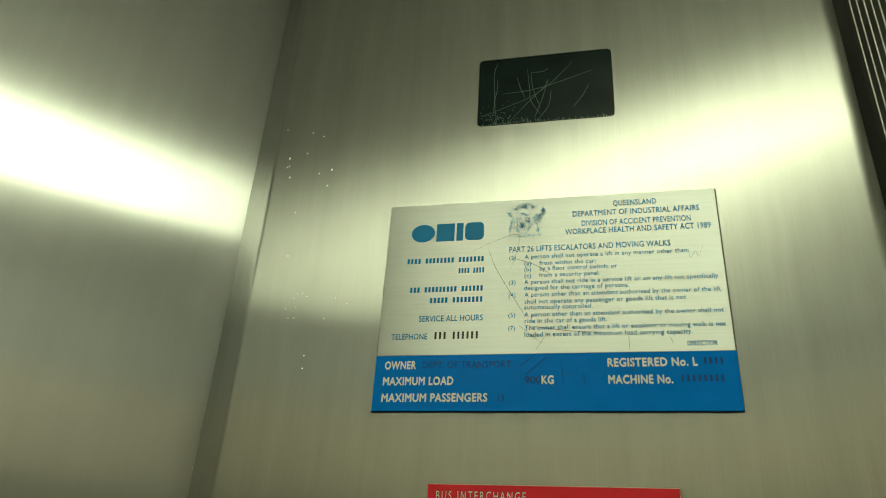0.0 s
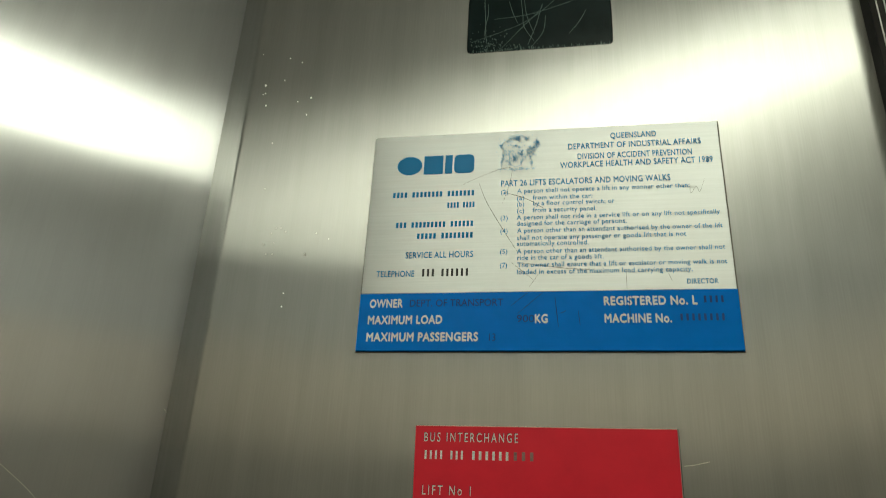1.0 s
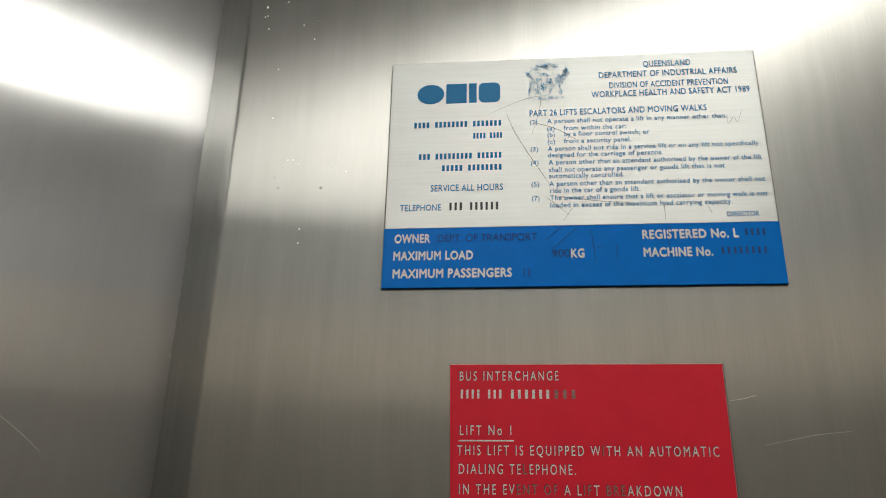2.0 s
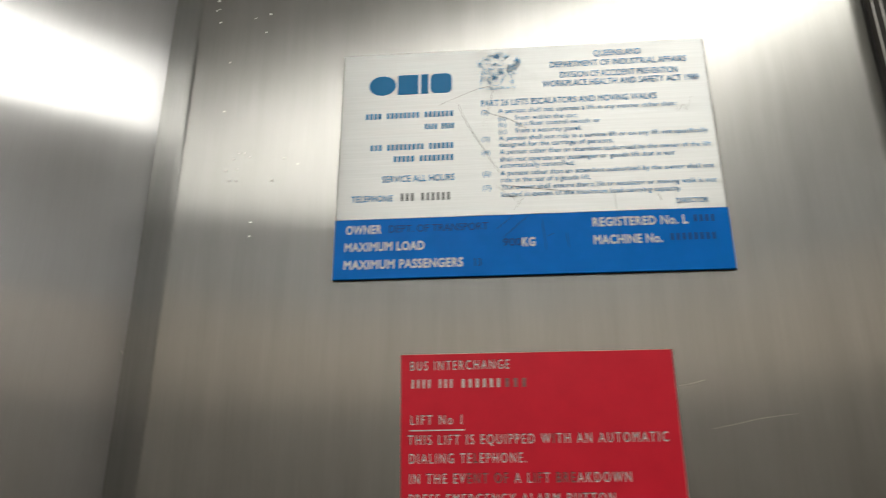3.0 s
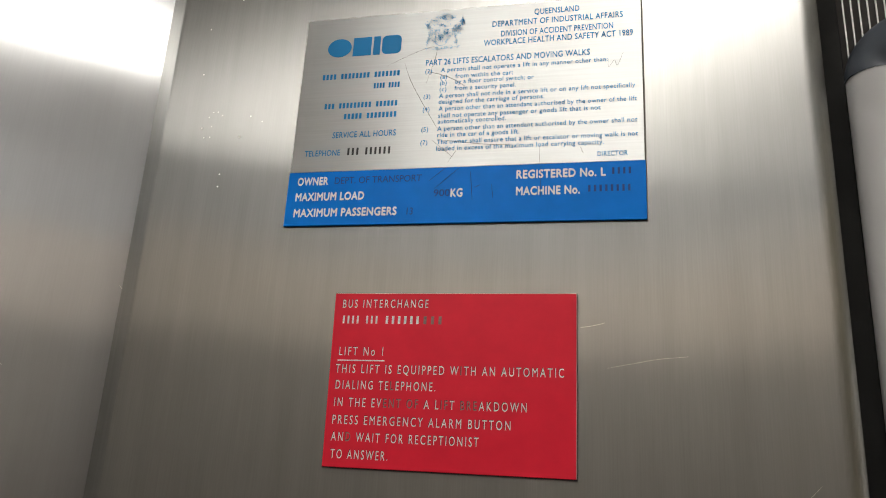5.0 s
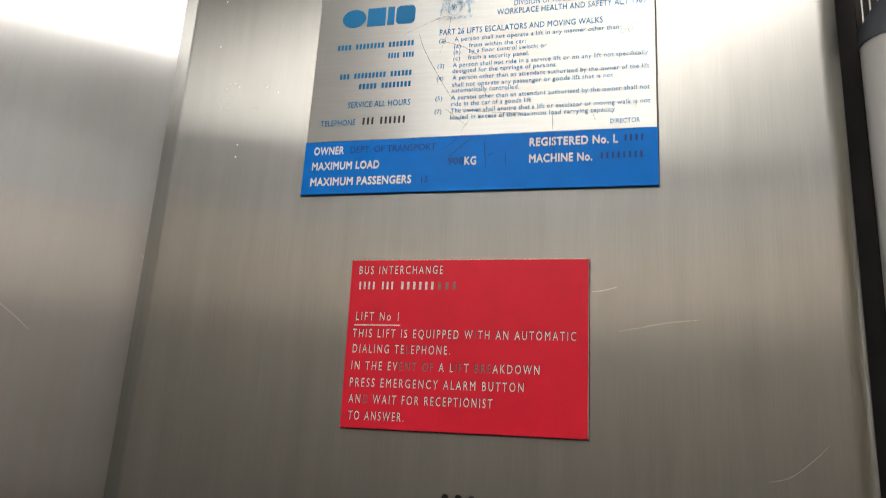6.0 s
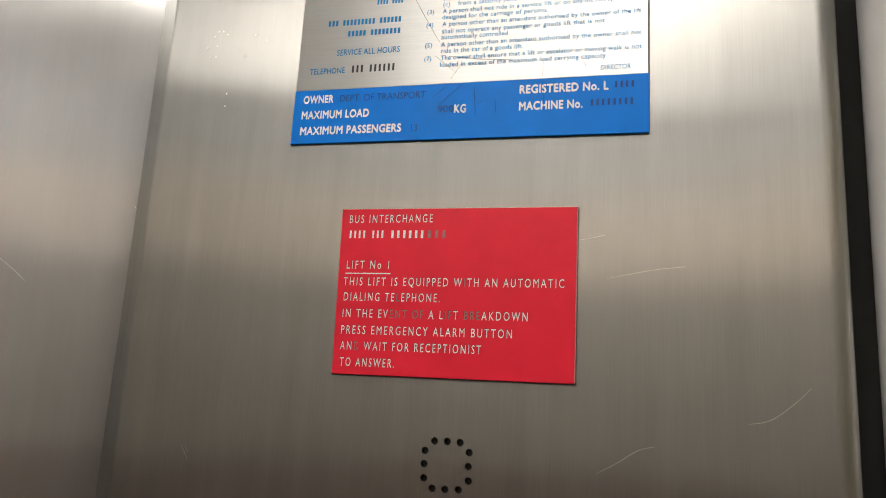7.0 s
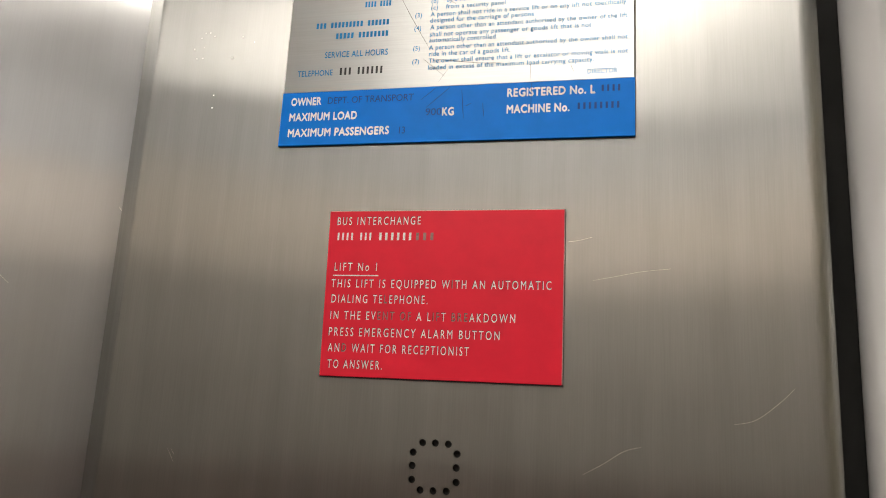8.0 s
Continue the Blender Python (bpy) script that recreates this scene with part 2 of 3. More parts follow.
for name, half, m in (("wall_back", CAR_A / 2, BACK), ("wall_far", CAR_B / 2 + 0.03, FAR)):
    w = thing(name, "lift wall of cream, tan and brown laminate under a grey band", "wall", m, "structure")
    for sheet, z0, z1, mat, label in (("top_band", 2.13, CEIL, BAND, "grey metal band"), ("upper_sheet", 1.86, 2.13, LAMINATE, "cream laminate"),
                                      ("middle_sheet", 1.35, 1.86, TAN, "tan laminate"),
                                      ("lower_sheet", 0.0, 1.35, DADO, "dark reddish brown laminate")):
        part(sheet, box(-half, half, 0, 0.03, z0 + 0.001, z1 - 0.001), mat, w, label)


RIB_0 = -0.0069


def ribbed_wall(x0, x1, z0, z1, pitch=0.0055):
    """Dark sheet with thin bright rounded ribs."""
    bm = bmesh.new()
    prof = [(0, 0), (0.00405, 0)] + [(0.0046 - 0.00055 * math.cos(math.pi * k / 6), -0.0002 - 0.0006 * math.sin(math.pi * k / 6)) for k in range(7)] + [(0.00515, 0)]
    line = []
    n = int((x1 - x0) / pitch)
    for i in range(n):
        line += [(x0 + i * pitch + a, b, 0 if j in (0, 9) else 1) for j, (a, b) in enumerate(prof)]
    line.append((x0 + n * pitch, 0, 0))
    lo = [bm.verts.new((a, b, z0)) for a, b, _ in line]
    hi = [bm.verts.new((a, b, z1)) for a, b, _ in line]
    for i in range(len(line) - 1):
        f = bm.faces.new((lo[i], lo[i + 1], hi[i + 1], hi[i]))
        f.material_index = line[i][2]
    xe = line[-1][0]
    bl = [bm.verts.new(c) for c in ((x0, 0.03, z0), (xe, 0.03, z0), (xe, 0.03, z1), (x0, 0.03, z1))]
    bm.faces.new((bl[1], bl[0], bl[3], bl[2]))
    return bm


structure("wall_side", ribbed_wall(RIB_0, CAR_B - 0.378, 0, CEIL), (RIBBED, RIB_CREST), SIDE,
          "dark metal wall with fine bright vertical ribs", "wall")
# added dark strip: its colour gives the shade of the gap behind the panel
structure("corner_gap_fill", box(-0.37, RIB_0 - 0.0005, 0, 0.03, 0, CEIL), GAP_DARK, SIDE, "dark strip added for the shaded gap beside the corner panel", "seal")

# door wall: closed sliding door behind the corner panel, far jamb, header
DOOR_END = -0.82
structure("wall_door", box(CORNER - CAR_A, DOOR_END - 0.004, -0.03, 0.06, 0, CEIL), DOOR_STEEL, DOOR, "brushed stainless steel lift front wall", "wall")
structure("header", box(DOOR_END - 0.003, CORNER - 0.02, -0.03, 0.06, 2.26, CEIL), DOOR_STEEL, DOOR, "brushed stainless steel door header", "header")
structure("wall_shaft", box(CORNER - CAR_A - 0.1, CORNER + 0.15, 0.11, 0.14, 0, CEIL), DARK, DOOR, "dark lift shaft wall behind the door", "wall")
door = thing("door_1", "closed brushed stainless steel sliding lift door", "door", DOOR, "structure")
part("door_panel", box(DOOR_END, 0.06, 0.014, 0.046, 0.012, 2.25, 0.004, 3), DOOR_STEEL, door)
for pts, w in (([(-0.002, 1.668), (0.006, 1.660), (0.039, 1.632), (0.0475, 1.622)], 0.0006),
               ([(-0.105, 1.622), (-0.082, 1.606), (-0.070, 1.596)], 0.0005)):
    part("scratch", stroke(pts, w * 0.6, 0.0138), SCRATCH_LIGHT, door, "pale scratch")
part("edge_strip", box(DOOR_END - 0.0025, DOOR_END, 0.02, 0.04, 0.02, 2.24), RUBBER, door, "black rubber safety edge")
structure("door_sill", box(DOOR_END, 0.06, -0.02, 0.06, 0.0, 0.008), SCREW, DOOR, "metal door sill", "sill")

# ---- ceiling light ----
lamp = thing("ceiling_light", "long white fluorescent light hung under the ceiling, lit", "ceiling light", DOOR @ pose(-0.60, -0.955, CEIL))
LW, LD = 1.36, 0.175
part("diffuser", box(-LW / 2, LW / 2, -LD / 2, LD / 2, -0.080, -0.045, 0.010, 3), DIFFUSER, lamp, "glowing opal diffuser")
for x0, x1 in ((-LW / 2 - 0.018, -LW / 2 - 0.0005), (LW / 2 + 0.0005, LW / 2 + 0.018)):
    part("end_cap", box(x0, x1, -LD / 2 - 0.004, LD / 2 + 0.004, -0.084, -0.041, 0.004), RAIL, lamp, "grey end cap")

for x in (-0.55, 0.0, 0.55):
    part("hanger", box(x - 0.006, x + 0.006, -0.006, 0.006, -0.0445, 0, 0.001), RAIL, lamp, "thin metal hanger")

# ---- splayed corner panel ----
HOLES = [(0.1192, 1.4996), (0.1275, 1.4998), (0.1358, 1.4996), (0.1418, 1.4940), (0.1416, 1.4856), (0.1420, 1.4770),
         (0.1360, 1.4713), (0.1275, 1.4709), (0.1192, 1.4709), (0.1134, 1.4768), (0.1132, 1.4853), (0.1134, 1.4934)]
HOLE_R = 0.0023
DISPLAY = (0.0675, 0.1815, 1.944, 2.0165)
BEND_L, BEND_R = 0.005, 0.015
panel = thing("corner_panel", "splayed brushed stainless steel lift control panel", "control panel")


def circle(cx, cz, r, n=16):
    return [(cx + r * math.cos(2 * math.pi * i / n), cz + r * math.sin(2 * math.pi * i / n)) for i in range(n)]


def faceplate():
    bm = bmesh.new()
    off = math.tan(radians(22.5))
    x0, x1, z0, z1 = PANEL_L + BEND_L * off, PANEL_R - BEND_R, 0.0, CEIL - 0.002
    loops = [[(x0, z0), (x1, z0), (x1, z1), (x0, z1)]] + [circle(x, z, HOLE_R) for x, z in HOLES] + [rounded(*DISPLAY, 0.004)]
    edges = []
    for k, loop in enumerate(loops):
        vs = [bm.verts.new((x, 0, z)) for x, z in loop]
        ring = [bm.edges.new((vs[i], vs[(i + 1) % len(vs)])) for i in range(len(vs))]
        edges += ring
        if k:
            ws = [bm.verts.new((x, 0.0016, z)) for x, z in loop]
            for i in range(len(vs)):
                j = (i + 1) % len(vs)
                bm.faces.new((vs[i], vs[j], ws[j], ws[i]))
    made = bmesh.ops.triangle_fill(bm, edges=edges, use_beauty=True, use_dissolve=False, normal=(0, -1, 0))
    flat = [f for f in made["geom"] if isinstance(f, bmesh.types.BMFace)]
    for f in flat:
        f.normal_update()
        if f.normal.y > 0:
            f.normal_flip()
    # rounded bends and the returns towards the two walls
    for sign, xe, bend, turn in ((-1, x0, BEND_L, 45), (1, x1, BEND_R, 80)):
        line = []
        for i in range(21):
            a = radians(turn * i / 20)
            line.append((xe + sign * bend * math.sin(a), bend * (1 - math.cos(a))))
        lx, ly = line[-1]
        span = RETURN_L if sign < 0 else RETURN_R
        line.append((lx + sign * span * math.cos(radians(turn)), ly + span * math.sin(radians(turn))))
        lx, ly = line[-1]
        line.append((lx + sign * 0.0011 - sign * 0.0022, ly + 0.0011))
        line.append((lx - sign * 0.012, ly - 0.0095))
        lo = [bm.verts.new((a, b, z0)) for a, b in line]
        hi = [bm.verts.new((a, b, z1)) for a, b in line]
        for i in range(len(line) - 1):
            f = bm.faces.new((lo[i], lo[i + 1], hi[i + 1], hi[i]) if sign > 0 else (lo[i + 1], lo[i], hi[i], hi[i + 1]))
            f.smooth = i < 21
    return bm


part("faceplate", faceplate(), STEEL, panel)
part("speaker_backing", box(0.105, 0.15, 0.0035, 0.012, 1.46, 1.51), DARK, panel, "dark speaker cavity behind the holes")
window = part("display_window", prism(rounded(DISPLAY[0] + 0.0004, DISPLAY[1] - 0.0004, DISPLAY[2] + 0.0004, DISPLAY[3] - 0.0004, 0.0038), 0.0003, 0.006, 0.0004),
              SMOKED, panel, "dark smoked display window, heavily scratched")
for pts in ([(0.084, 2.012), (0.081, 1.999), (0.082, 1.974), (0.081, 1.96)], [(0.084, 1.993), (0.084, 1.982), (0.082, 1.968), (0.084, 1.948)],
            [(0.071, 1.955), (0.096, 1.964), (0.112, 1.971), (0.126, 1.981), (0.136, 1.991), (0.148, 2.005)], [(0.089, 1.977), (0.12, 1.98), (0.166, 1.995)],
            [(0.095, 1.947), (0.11, 1.965), (0.125, 1.982), (0.128, 1.989)], [(0.11, 2.002), (0.112, 1.979), (0.113, 1.967), (0.121, 1.952)],
            [(0.113, 1.998), (0.123, 1.998), (0.128, 2.001)], [(0.113, 1.998), (0.115, 1.979), (0.121, 1.959)], [(0.101, 1.994), (0.104, 1.982), (0.108, 1.971)],
            [(0.116, 1.949), (0.123, 1.97), (0.127, 1.988)], [(0.119, 1.947), (0.128, 1.961), (0.13, 1.977)], [(0.148, 1.957), (0.156, 1.968), (0.162, 1.98)]):
    part("scratch", stroke(pts, 0.0006, 0.0001), SCRATCH_GLASS, window)
rng = random.Random(4)
scuff = bmesh.new()
for i in range(150):
    x = 0.069 + abs(rng.gauss(0, 0.02)) + (rng.random() ** 2) * 0.02
    z = 1.945 + abs(rng.gauss(0, 0.006)) * (1.6 if x < 0.1 else 0.5)
    r = rng.uniform(0.0002, 0.0007)
    if x < 0.178:
        scuff.faces.new([scuff.verts.new((x + r * math.cos(-a) * rng.uniform(0.5, 1.3), 0.00012, z + r * math.sin(-a))) for a in (0.3, 1.6, 2.9, 4.2, 5.3)][::-1])
for i in range(130):
    x, h, w = rng.uniform(0.070, 0.179), rng.uniform(0.0006, 0.0034) * rng.random(), rng.uniform(0.00012, 0.0003)
    z = DISPLAY[2] + 0.0009
    scuff.faces.new([scuff.verts.new(c) for c in ((x - w, 0.00014, z), (x + w, 0.00014, z), (x + w * 0.5, 0.00014, z + h), (x - w * 0.5, 0.00014, z + h))])
tagged(part("scuff_marks", scuff, SCRATCH_GLASS, window), "", "", "", "stuff")

# marks on the steel
for pts, w in (([(0.208, 1.63), (0.215, 1.631), (0.223, 1.633)], 0.0011), ([(0.224, 1.605), (0.239, 1.608), (0.254, 1.611), (0.272, 1.613)], 0.0005),
               ([(0.305, 1.521), (0.317, 1.524), (0.33, 1.534), (0.339, 1.543)], 0.0006), ([(0.219, 1.487), (0.231, 1.494), (0.243, 1.502), (0.253, 1.505)], 0.0006),
               ([(-0.06, 1.485), (-0.057, 1.481), (-0.054, 1.476)], 0.0005), ([(-0.057, 1.485), (-0.054, 1.481)], 0.0004)):
    part("scratch", stroke(pts, w * 0.45, -0.00015), SCRATCH_LIGHT, panel, "pale scratch")
DROPS = ((-0.106, 1.958), (-0.081, 1.952), (-0.07, 1.947), (-0.099, 1.926), (-0.1, 1.917), (-0.083, 1.93), (-0.058, 1.911), (-0.069, 1.908),
         (-0.096, 1.906), (-0.06, 1.895), (-0.058, 1.743), (-0.058, 1.733), (-0.098, 1.918))
PITS = ((-0.085, 1.87), (-0.085, 1.829), (-0.071, 1.795), (-0.067, 1.795), (-0.063, 1.792), (-0.074, 1.791), (-0.071, 1.783), (-0.079, 1.782),
        (-0.076, 1.774), (-0.071, 1.774), (-0.046, 1.773), (-0.039, 1.79), (-0.029, 1.785))
for name, spots, mat in (("dried_drops", DROPS, DROP), ("dents", PITS, SCRATCH_LIGHT)):
    bm = bmesh.new()
    for x, z in spots:
        r = 0.0009 if (x, z) in ((-0.046, 1.773), (-0.058, 1.911), (-0.099, 1.926)) else rng.uniform(0.0004, 0.0007)
        bmesh.ops.create_uvsphere(bm, u_segments=8, v_segments=6, radius=1.0,
                                  matrix=Matrix.Translation((x, 0, z)) @ Matrix.Diagonal((r, r * 0.45, r * rng.uniform(0.9, 1.4), 1)))
    tagged(part(name, bm, mat, panel, "", True), "", "", "", "stuff")

# ---- lift plate: silver with a blue band ----
plate = thing("lift_plate", "silver metal lift information plate with blue lower band", "sign plate")
YP = -0.0022
part("plate", prism([(0.0004, 1.7408), (0.2496, 1.7408), (0.2496, 1.868), (0.0004, 1.868)], YP, 0, 0.0003), PLATE, plate)
part("blue_band", prism([(0, 1.70), (0.25, 1.70), (0.25, 1.7408), (0, 1.7408)], YP - 0.0001, 0, 0.0003), BLUE, plate, "glossy blue band")
part("dark_outline", prism([(-0.0006, 1.6992), (0.2507, 1.6992), (0.2507, 1.8688), (-0.0003, 1.8688)], -0.0003, 0, 0), SCRATCH_DARK, plate, "thin dark line round the plate's edge")
YT = YP - 0.0003
for shape in (circle(0, 0, 1, 28), [(-1, -1), (1, -1), (1, 1), (-1, 1)], [(-1, -1), (1, -1), (1, 1), (-1, 1)], rounded(-1, 1, -1, 1, 0.5)):
    cx0, half = {0: (0.0285, 0.0095), 1: (0.0465, 0.0072), 2: (0.0580, 0.0027), 3: (0.0695, 0.0075)}[len([o for o in plate.children if o.name.startswith("logo_shape")])]
    part("logo_shape", prism([(cx0 + half * x, 1.8420 + 0.0078 * z) for x, z in shape], YT, YP), BLUE_INK, plate, "plain blue logo shape")
bars("text_bar", (4, 8, 7), 0.017, 0.078, 1.8175, 0.0044, YT, BLUE_INK, plate)
bars("text_bar", (4, 4), 0.058, 0.0785, 1.808, 0.0044, YT, BLUE_INK, plate)
bars("text_bar", (3, 9, 6), 0.021, 0.078, 1.793, 0.0044, YT, BLUE_INK, plate)
bars("text_bar", (5, 8), 0.037, 0.078, 1.784, 0.0044, YT, BLUE_INK, plate)
bars("text_bar", (3, 6), 0.042, 0.076, 1.7558, 0.0056, YT, BLACK_INK, plate, 0.45)
HEAD, BODY = 0.0050, 0.0034
for body, x0, x1, z, cap, bold in (
        ("SERVICE ALL HOURS", 0.0302, 0.0783, 1.7693, 0.0046, 0.02), ("TELEPHONE", 0.0101, 0.0374, 1.7554, 0.0044, 0.02),
        ("QUEENSLAND", 0.1754, 0.2073, 1.8600, 0.0046, 0.02), ("DEPARTMENT OF INDUSTRIAL AFFAIRS", 0.1451, 0.2372, 1.8523, 0.0046, 0.02),
        ("DIVISION OF ACCIDENT PREVENTION", 0.1517, 0.2305, 1.8438, 0.0046, 0.02), ("WORKPLACE HEALTH AND SAFETY ACT 1989", 0.1393, 0.2438, 1.8371, 0.0046, 0.02),
        ("PART 26 LIFTS ESCALATORS AND MOVING WALKS", 0.0970, 0.2145, 1.8240, 0.0046, 0.02),
        ("(2)", 0.097, 0.102, 1.8170, BODY, 0.008), ("A person shall not operate a lift in any manner other than:", 0.1086, 0.2266, 1.8174, BODY, 0.008),
        ("(a)", 0.1085, 0.1135, 1.8117, BODY, 0.008), ("from within the car;", 0.1196, 0.1610, 1.8118, BODY, 0.008),
        ("(b)", 0.1085, 0.1135, 1.8069, BODY, 0.008), ("by a floor control switch; or", 0.1199, 0.1759, 1.8072, BODY, 0.008),
        ("(c)", 0.1085, 0.1135, 1.8017, BODY, 0.008), ("from a security panel.", 0.1194, 0.1635, 1.8019, BODY, 0.008),
        ("(3)", 0.097, 0.102, 1.7964, BODY, 0.008), ("A person shall not ride in a service lift or on any lift not specifically", 0.1084, 0.2445, 1.7964, BODY, 0.008),
        ("designed for the carriage of persons.", 0.1084, 0.1834, 1.7916, BODY, 0.008),
        ("(4)", 0.097, 0.102, 1.7862, BODY, 0.008), ("A person other than an attendant authorised by the owner of the lift", 0.1087, 0.2452, 1.7862, BODY, 0.008),
        ("shall not operate any passenger or goods lift that is not", 0.1087, 0.2215, 1.7807, BODY, 0.008),
        ("automatically controlled.", 0.1086, 0.1572, 1.7762, BODY, 0.008),
        ("(5)", 0.097, 0.102, 1.7705, BODY, 0.008), ("A person other than an attendant authorised by the owner shall not", 0.1086, 0.2453, 1.7705, BODY, 0.008),
        ("ride in the car of a goods lift.", 0.1089, 0.1668, 1.7656, BODY, 0.008),
        ("(7)", 0.097, 0.102, 1.7603, BODY, 0.008), ("The owner shall ensure that a lift or escalator or moving walk is not", 0.1089, 0.2455, 1.7603, BODY, 0.008),
        ("loaded in excess of the maximum load carrying capacity.", 0.1088, 0.2234, 1.7552, BODY, 0.008),
        ("DIRECTOR", 0.2192, 0.2387, 1.7465, 0.0034, 0.014)):
    lettering("printed_text", body, x0, x1, z, cap, YT, (BLUE_INK, BLUE_INK), plate, bold, (), 0.0, 1.06)
YB = YT - 0.0001
for body, x0, x1, z in (("OWNER", 0.0073, 0.0308, 1.7335), ("MAXIMUM LOAD", 0.0070, 0.0588, 1.7216), ("MAXIMUM PASSENGERS", 0.0070, 0.0834, 1.7095),
                        ("KG", 0.1207, 0.1292, 1.7217), ("REGISTERED No. L", 0.1656, 0.2245, 1.7335), ("MACHINE No.", 0.1656, 0.2078, 1.7215)):
    lettering("white_text", body, x0, x1, z, 0.0056, YB, (WHITE_INK, WHITE_INK), plate, 0.075, (), 0.0, 1.08)
for body, x0, x1, z in (("DEPT. OF TRANSPORT", 0.0357, 0.0996, 1.7335), ("900", 0.1089, 0.1203, 1.7219), ("13", 0.0906, 0.0949, 1.7091)):
    lettering("punched_text", body, x0, x1, z, 0.0050, YB, (PUNCHED, PUNCHED), plate, -0.004)
bars("text_bar", (4,), 0.2275, 0.2415, 1.734, 0.0046, YB, PUNCHED, plate, 0.4)
bars("text_bar", (8,), 0.212, 0.241, 1.722, 0.0046, YB, PUNCHED, plate, 0.4)

# printed coat of arms as plain blots and curls
rng = random.Random(11)
CREST_X, CREST_Z, CREST_W, CREST_H = 0.0925, 1.8648, 0.0335, 0.0305


def blot(bm, x, z, r, q, t, y):
    vs = []
    for k in range(6):
        b = -2 * math.pi * k / 6
        u, v = r * math.cos(b) * rng.uniform(0.7, 1.2), r * q * math.sin(b)
        vs.append(bm.verts.new((x + u * math.cos(t) - v * math.sin(t), y, z + u * math.sin(t) + v * math.cos(t))))
    f = bm.faces.new(vs)
    f.normal_update()
    if f.normal.y > 0:
        f.normal_flip()


def crest_cluster(bm, clusters, size, y):
    """Blots gathered about (across, down) in the crest's own unit square."""
    for cu, cv, su, sv, count in clusters:
        for i in range(count):
            x, z = CREST_X + CREST_W * rng.gauss(cu, su), CREST_Z - CREST_H * rng.gauss(cv, sv)
            blot(bm, x, z, rng.uniform(0.4, 1.0) * size, rng.uniform(0.15, 0.4), rng.uniform(0, math.pi), y - 0.0000006 * len(bm.faces))


crest = bmesh.new()
crest_cluster(crest, ((0.47, 0.12, 0.10, 0.06, 60), (0.30, 0.18, 0.05, 0.04, 22), (0.66, 0.13, 0.06, 0.04, 26), (0.45, 0.36, 0.08, 0.06, 44),
                      (0.14, 0.30, 0.05, 0.06, 34), (0.22, 0.55, 0.06, 0.09, 50), (0.15, 0.76, 0.03, 0.07, 18), (0.30, 0.80, 0.03, 0.06, 14),
                      (0.40, 0.60, 0.06, 0.12, 60), (0.56, 0.58, 0.05, 0.11, 54), (0.74, 0.52, 0.06, 0.09, 54), (0.82, 0.42, 0.05, 0.06, 34),
                      (0.77, 0.80, 0.03, 0.07, 18), (0.90, 0.28, 0.04, 0.07, 34), (0.45, 0.95, 0.22, 0.015, 46)), 0.00085, YT)
part("printed_crest", crest, CREST_INK, plate, "blurred blue printed crest")
core = bmesh.new()
crest_cluster(core, ((0.47, 0.11, 0.035, 0.03, 26), (0.41, 0.69, 0.03, 0.05, 34), (0.91, 0.27, 0.022, 0.05, 30), (0.84, 0.38, 0.02, 0.03, 10),
                     (0.57, 0.52, 0.03, 0.03, 12), (0.13, 0.27, 0.02, 0.03, 8), (0.45, 0.33, 0.04, 0.012, 10)), 0.0009, YT - 0.0004)
part("printed_crest_core", core, BLUE_INK, plate, "darker blue heart of the crest")
for curl in ([(0.05, 0.22), (0.12, 0.34), (0.20, 0.45), (0.17, 0.62), (0.13, 0.86)], [(0.22, 0.50), (0.32, 0.56), (0.30, 0.72), (0.33, 0.86)],
             [(0.30, 0.44), (0.33, 0.80), (0.45, 0.90), (0.58, 0.80), (0.60, 0.44)], [(0.66, 0.44), (0.74, 0.60), (0.78, 0.74), (0.79, 0.90)],
             [(0.70, 0.40), (0.80, 0.56), (0.90, 0.62)], [(0.80, 0.50), (0.92, 0.40), (0.97, 0.22)], [(0.24, 0.20), (0.36, 0.06), (0.47, 0.02), (0.60, 0.05), (0.72, 0.16)],
             [(0.06, 0.94), (0.30, 0.985), (0.60, 0.985), (0.88, 0.93)]):
    part("crest_line", stroke([(CREST_X + CREST_W * u, CREST_Z - CREST_H * v) for u, v in curl], 0.00035, YT - 0.0006), CREST_INK, plate)
for pts, w in (([(0.081, 1.825), (0.087, 1.809), (0.099, 1.787), (0.109, 1.77)], 0.0006), ([(0.068, 1.824), (0.088, 1.833), (0.103, 1.837), (0.104, 1.828), (0.098, 1.807)], 0.0004),
               ([(0.099, 1.817), (0.115, 1.811), (0.127, 1.803)], 0.0006), ([(0.105, 1.762), (0.112, 1.756), (0.121, 1.748)], 0.0004), ([(0.123, 1.753), (0.117, 1.744)], 0.0004),
               ([(0.11, 1.762), (0.143, 1.757), (0.161, 1.756)], 0.0005), ([(0.181, 1.754), (0.181, 1.742)], 0.0005), ([(0.208, 1.752), (0.21, 1.747)], 0.0005),
               ([(0.227, 1.818), (0.227, 1.811), (0.231, 1.816), (0.233, 1.812), (0.237, 1.822)], 0.0004)):
    part("scratch", stroke(pts, w * 0.6, YT - 0.0001), SCRATCH_DARK, plate)
for pts in ([(0.105, 1.731), (0.116, 1.74)], [(0.109, 1.725), (0.126, 1.74)], [(0.134, 1.737), (0.136, 1.716)], [(0.137, 1.725), (0.141, 1.727)], [(0.149, 1.727), (0.15, 1.717)], [(0.182, 1.74), (0.182, 1.717)]):
    part("scratch", stroke(pts, 0.0004, YB - 0.0001), PUNCHED, plate)

